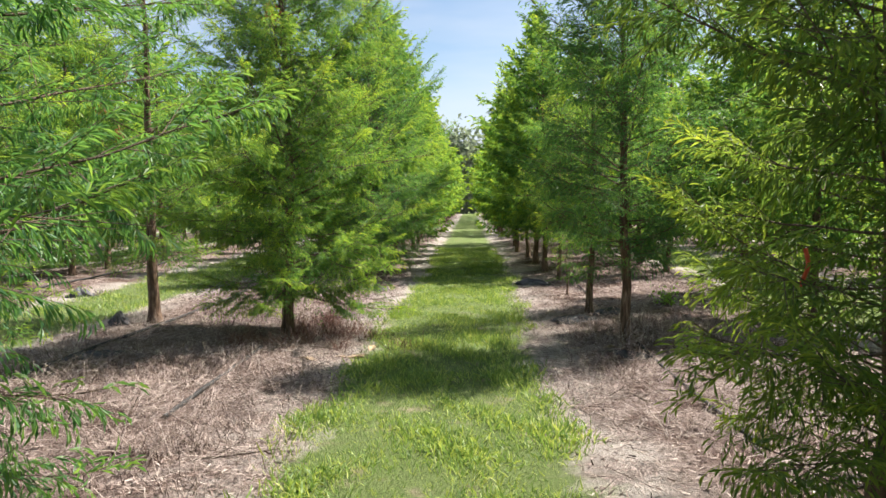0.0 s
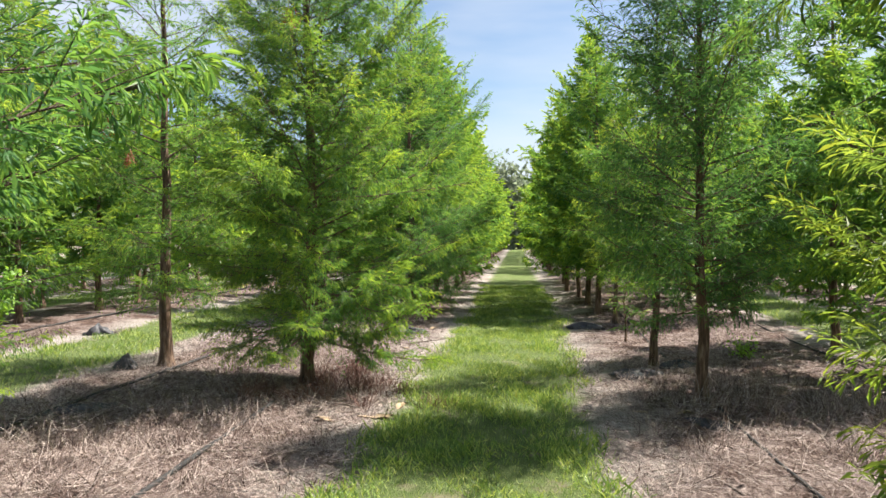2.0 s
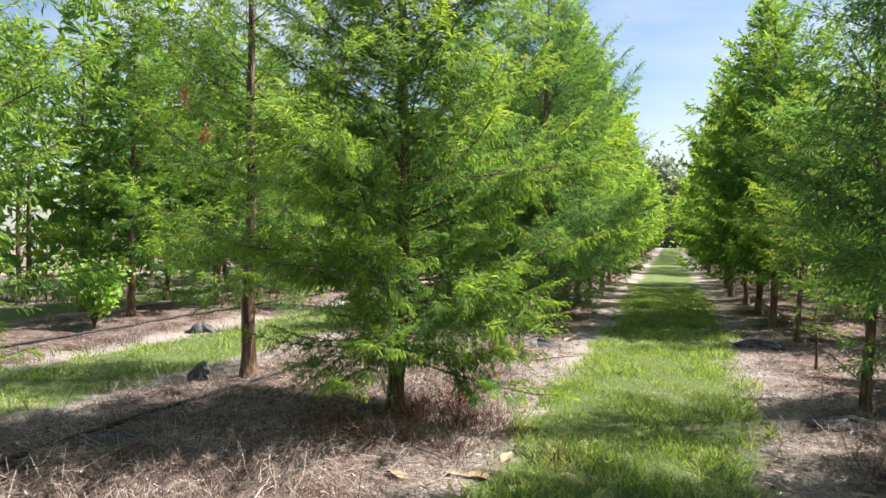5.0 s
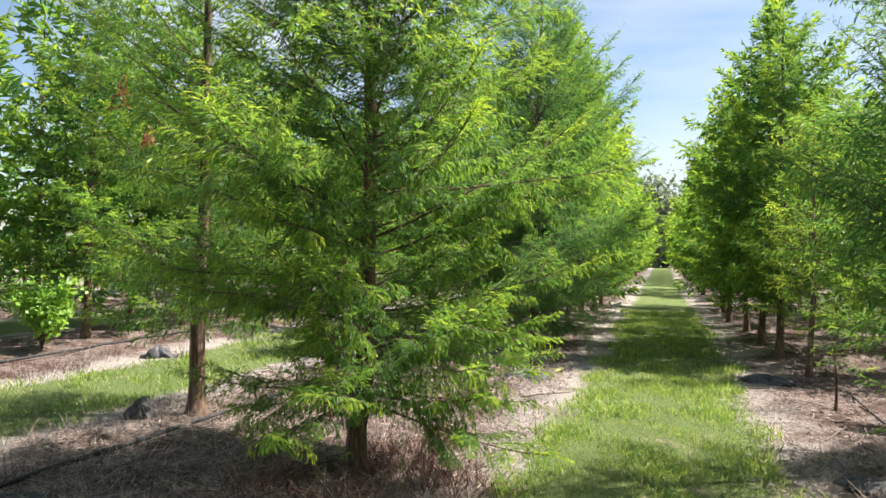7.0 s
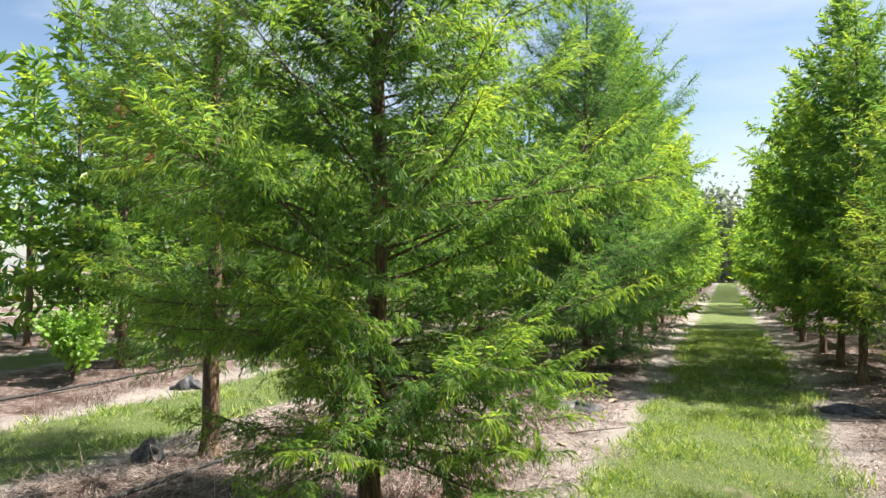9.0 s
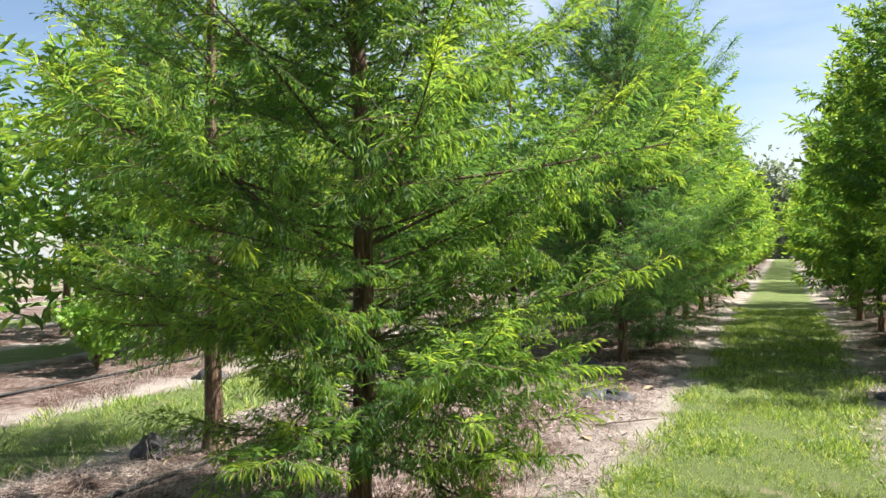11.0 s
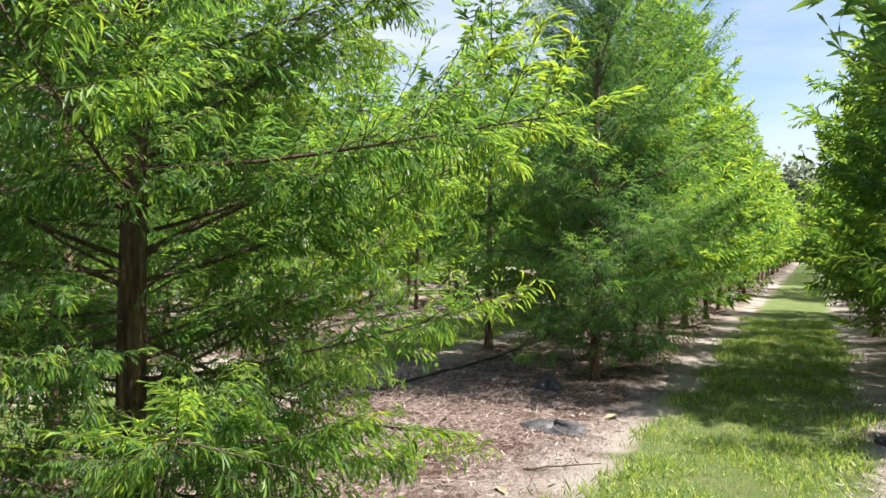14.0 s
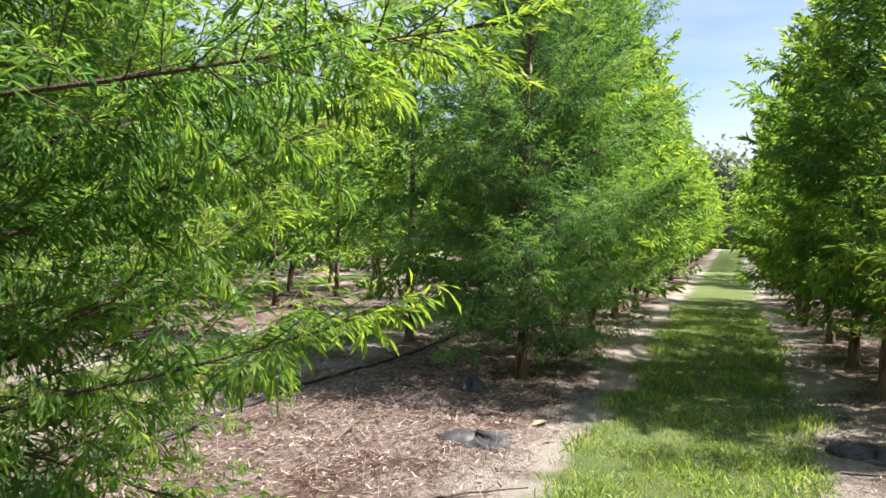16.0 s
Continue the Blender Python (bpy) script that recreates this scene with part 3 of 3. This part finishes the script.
grow_bag(1.46, 9.9, 0.72, 0.36, 0.07, -20, 2, "flattened black grow bag around a trunk foot")
grow_bag(1.98, 10.3, 0.45, 0.3, 0.07, 35, 3, "flattened black grow bag around a trunk foot")
grow_bag(1.58, 7.5, 0.55, 0.14, 0.05, -30, 4, "strip of black fabric on the straw")
grow_bag(1.3, 14.35, 0.62, 0.3, 0.09, -25, 5, "crumpled black grow bag beside a trunk")
grow_bag(-2.25, 15.2, 0.32, 0.28, 0.15, 10, 6, "crumpled black grow bag beside a trunk")
grow_bag(-1.65, 13.5, 0.62, 0.5, 0.08, 0, 7, "sunken dark fabric mound half covered with straw")
grow_bag(-6.9, 13.4, 0.5, 0.3, 0.16, 15, 8, "black fabric debris beside the grass lane")
grow_bag(-3.8, 7.6, 0.7, 0.3, 0.05, 40, 9, "flat patch of black fabric in the straw")


def stick(x, y, long, thick, turn, tip, seed):
    g = np.random.default_rng(seed)
    s = np.linspace(0, 1, 7)
    line = np.stack([s * long, np.cumsum(g.normal(0, 0.02, 7)) * long, thick * 0.7 + s * tip], -1)
    pile = Pile()
    pile.tube(line, thick * (1 - 0.6 * s), 6)
    pile.tube(np.stack([line[3], line[3] + np.array((0.16, 0.12, 0.03)) * long]), [thick * 0.5, thick * 0.25], 5)
    ob = new("stick", pile.mesh("stick", STICK, True))
    ob.matrix_basis = pose(x, y, float(ground_z(x, y)), 0, 0, turn)
    tagged(ob, "dry grey-brown fallen stick on the straw", "stick", "fallen sticks")


for k, (x, y, long, turn) in enumerate(((-1.9, 6.6, 0.7, 200), (-1.45, 7.9, 0.5, 170), (-3.2, 8.1, 0.6, 20), (-1.75, 8.2, 0.55, -40), (1.2, 8.7, 0.5, 10), (1.3, 11.2, 0.6, 60), (2.3, 7.4, 0.7, 140), (-1.5, 12.2, 0.6, 30), (-2.6, 12.9, 0.7, 100),
                                        (1.0, 13.9, 0.5, 0), (-1.6, 10.9, 0.45, 80), (2.6, 9.4, 0.6, 15), (-3.4, 11.3, 0.5, 75), (1.4, 5.9, 0.5, 110), (-1.7, 4.6, 0.5, 15))):
    stick(x, y, long, 0.011, turn, 0.03, 70 + k)


weeds = Pile()


def dry_weed(x, y, high, count, width, seed):
    """A tuft of dead wiry stems."""
    g = np.random.default_rng(seed)
    origin = np.array((x, y, float(ground_z(x, y))))
    for k in range(count):
        a, r = g.uniform(0, 6.28), abs(g.normal(0, width))
        foot = np.array((r * math.cos(a), r * math.sin(a), -0.02)) + origin
        lean_way = np.array((g.normal(0, 0.5), g.normal(0, 0.5), 1.0))
        long = high * g.uniform(0.4, 1.1)
        mid = foot + lean_way * long * 0.55
        tip = mid + (lean_way * 0.4 + g.normal(0, 0.35, 3)) * long
        weeds.tube(np.stack([foot, mid, tip]), [0.0025, 0.002, 0.001], 3)


wg = np.random.default_rng(77)
for k in range(26):
    dry_weed(-1.75 + wg.normal(0, 0.4), 9.15 + wg.normal(0, 0.55), 0.2, 46, 0.12, 300 + k)
tagged(new("dry_weeds", weeds.mesh("dry_weeds", REDWEED)), "tangle of dead reddish-brown weeds round a trunk foot", "weeds", kind="stuff")
weeds = Pile()
for k in range(40):
    dry_weed(-2.7 + wg.normal(0, 0.7), 6.9 + wg.normal(0, 1.0), 0.16, 30, 0.13, 400 + k)
for k in range(36):
    dry_weed(2.3 + wg.normal(0, 0.5), 8.2 + wg.normal(0, 1.0), 0.2, 36, 0.14, 500 + k)
for k in range(14):
    dry_weed(-2.0 + wg.normal(0, 0.35), 4.8 + wg.normal(0, 0.6), 0.15, 30, 0.13, 600 + k)
for k in range(10):
    dry_weed(-7.2 + wg.normal(0, 0.3), 11.8 + wg.normal(0, 0.8), 0.25, 30, 0.13, 650 + k)
tagged(new("dry_weeds", weeds.mesh("dry_weeds", STRAW)), "tufts of pale dead weeds in the straw", "weeds", kind="stuff")


def shrub(x, y, high, wide, count, seed, leaf_size=0.075):
    """A low broad-leaved shrub: stems and many heart-shaped leaves."""
    g = np.random.default_rng(seed)
    ob = new("shrub")
    stems = Pile()
    at = []
    for k in range(16):
        a = g.uniform(0, 6.28)
        tip = np.array((math.cos(a) * wide * g.uniform(0.3, 1), math.sin(a) * wide * g.uniform(0.3, 1), high * g.uniform(0.5, 1.05)))
        s = np.linspace(0, 1, 5)[:, None]
        line = s * tip * (1, 1, 0) + np.array((0, 0, 1.0)) * tip[2] * np.sqrt(s)
        line[0, 2] = -0.03
        stems.tube(line, [0.007, 0.006, 0.005, 0.004, 0.002], 4)
        w = g.uniform(0.25, 1.0, count // 16)
        p = np.stack([np.interp(w, s[:, 0], line[:, c]) for c in range(3)], -1)
        at.append(p + g.normal(0, 0.07, p.shape))
    at = np.concatenate(at)
    at[:, 2] = np.maximum(at[:, 2], 0.06)
    leaf = (np.array([(0, 0, 0), (0.25, 0.38, -0.03), (0.7, 0.28, -0.1), (1.0, 0, -0.2), (0.7, -0.28, -0.1), (0.25, -0.38, -0.03)]), np.array([(0, 1, 2), (0, 2, 3), (0, 3, 4), (0, 4, 5)]))
    v, f = spread(leaf, at, unit(g.normal(0, 1, at.shape) + (0, 0, -0.2)), unit(np.array((0.3, -0.4, 0.9)) + g.normal(0, 0.4, at.shape)), leaf_size * g.uniform(0.65, 1.35, len(at)))
    part("stems", stems.mesh("stems", TWIG), ob)
    part("foliage", mesh_of("foliage", v, f, VINE), ob)
    ob.matrix_basis = pose(x, y, float(ground_z(x, y)))
    tagged(ob, "low bright green broad-leaved shrub among the trees", "shrub")


shrub(-8.7, 13.15, 1.05, 0.68, 2100, 91)
shrub(2.85, 10.8, 0.22, 0.16, 176, 92, 0.04)

sapling = cypress(61, 1.25, 0.35, 0.32, 14, 0.07, 0.06, 3, 2, 0.09, 0.016, level=1)
stand(sapling, 1.72, 12.75, label="thin cypress sapling with sparse foliage", group="")


def dead_spray(x, y, z, seed, count=22):
    """A clump of dead orange-brown foliage hanging in a crown."""
    g = np.random.default_rng(seed)
    at = g.normal(0, 1, (count, 3)) * (0.035, 0.035, 0.07)
    v, f = spread(feather(4, 0.11), at, unit(g.normal(0, 0.5, at.shape) + (0, 0, -1.0)), unit(g.normal(0, 1, at.shape)), g.uniform(0.08, 0.15, count))
    return mesh_of("dead_spray", v + (x, y, z), f, DEAD)


owner = [o for o in scene.objects if o.get("category") == "tree"]
for x, y, z, seed in ((-4.47, 9.8, 2.55, 1), (-4.53, 9.53, 2.87, 2), (-2.0, 8.0, 3.6, 3), (1.5, 17.3, 1.2, 5)):
    home = min(owner, key=lambda o: (o.location.x - x) ** 2 + (o.location.y - y) ** 2)
    c = home.location
    me = dead_spray(x - c.x, y - c.y, z - c.z, seed)
    part("dead_spray", me, home, "dead orange-brown needle spray")


def ribbon(x, y, z, long, home):
    """A strip of marking tape tied to a limb, its tail hanging."""
    u = np.linspace(0, 1, 8)
    sway = np.stack([0.010 * np.sin(5 * u), 0.006 * np.sin(7 * u + 1), -long * u], -1)
    width = np.array((0.011, 0.004, 0.0))
    edge = np.concatenate([sway - width, sway + width]) + (x, y, z)
    i = np.arange(7)
    body = np.concatenate([edge, edge + (0.0, 0.0015, 0.0)])
    front = np.stack([i, i + 1, i + 9, i + 8], -1)
    back = front[:, ::-1] + 16
    knot = np.concatenate([np.stack([i, i + 16, i + 17, i + 1], -1), np.stack([i + 8, i + 9, i + 25, i + 24], -1)])
    c = home.location
    part("ribbon", mesh_of("ribbon", body - np.array(c), np.concatenate([front, back, knot]), TAPE, True), home, "red-orange marking tape tied to a limb")


ribbon(1.32, 3.0, 1.36, 0.15, min(owner, key=lambda o: (o.location.x - 1.74) ** 2 + (o.location.y - 3.2) ** 2))


def dry_frond(x, y, long, turn, seed):
    """A curled, tan fallen leaf of a palm or weed, ribbed and torn."""
    g = np.random.default_rng(seed)
    u = np.linspace(0, 1, 9)
    w = 0.16 * long * np.sin(np.pi * np.clip(u * 0.9 + 0.08, 0, 1)) * (1 + 0.25 * np.sin(9 * u + seed))
    curl = 0.05 * long * np.sin(5 * u + seed) + 0.02
    rows = [np.stack([u * long, k * w, curl + 0.35 * w * abs(k) + 0.004 * g.normal(0, 1, 9)], -1) for k in (-1, -0.4, 0, 0.4, 1)]
    v = np.concatenate(rows)
    i, j = np.meshgrid(np.arange(4), np.arange(8), indexing="ij")
    a = (i * 9 + j).ravel()
    me = mesh_of("dry_frond", np.concatenate([v, v - (0, 0, 0.004)]), np.concatenate([np.stack([a, a + 1, a + 10, a + 9], -1), np.stack([a + 45, a + 54, a + 55, a + 46], -1)]), FROND, True)
    ob = new("dry_frond", me)
    ob.matrix_basis = pose(x, y, float(ground_z(x, y)) - 0.01, 0, 0, turn)
    tagged(ob, "curled tan dead leaf lying on straw", "dead leaf", "fallen dead leaves")


FROND = plain_material("dead leaf", (0.20, 0.13, 0.07), (0.42, 0.31, 0.19), 18.0, 0.7)
for k, (x, y, long, turn) in enumerate(((-1.35, 7.75, 0.32, 20), (-1.2, 7.9, 0.26, -50), (-1.5, 7.55, 0.22, 160), (-1.05, 8.15, 0.24, 80), (1.4, 7.75, 0.24, 10), (1.2, 8.0, 0.2, 130), (-2.9, 7.9, 0.2, 200), (1.1, 10.4, 0.2, 40), (-1.5, 11.7, 0.22, 300), (-1.4, 14.3, 0.24, 60))):
    dry_frond(x, y, long, turn, 800 + k)
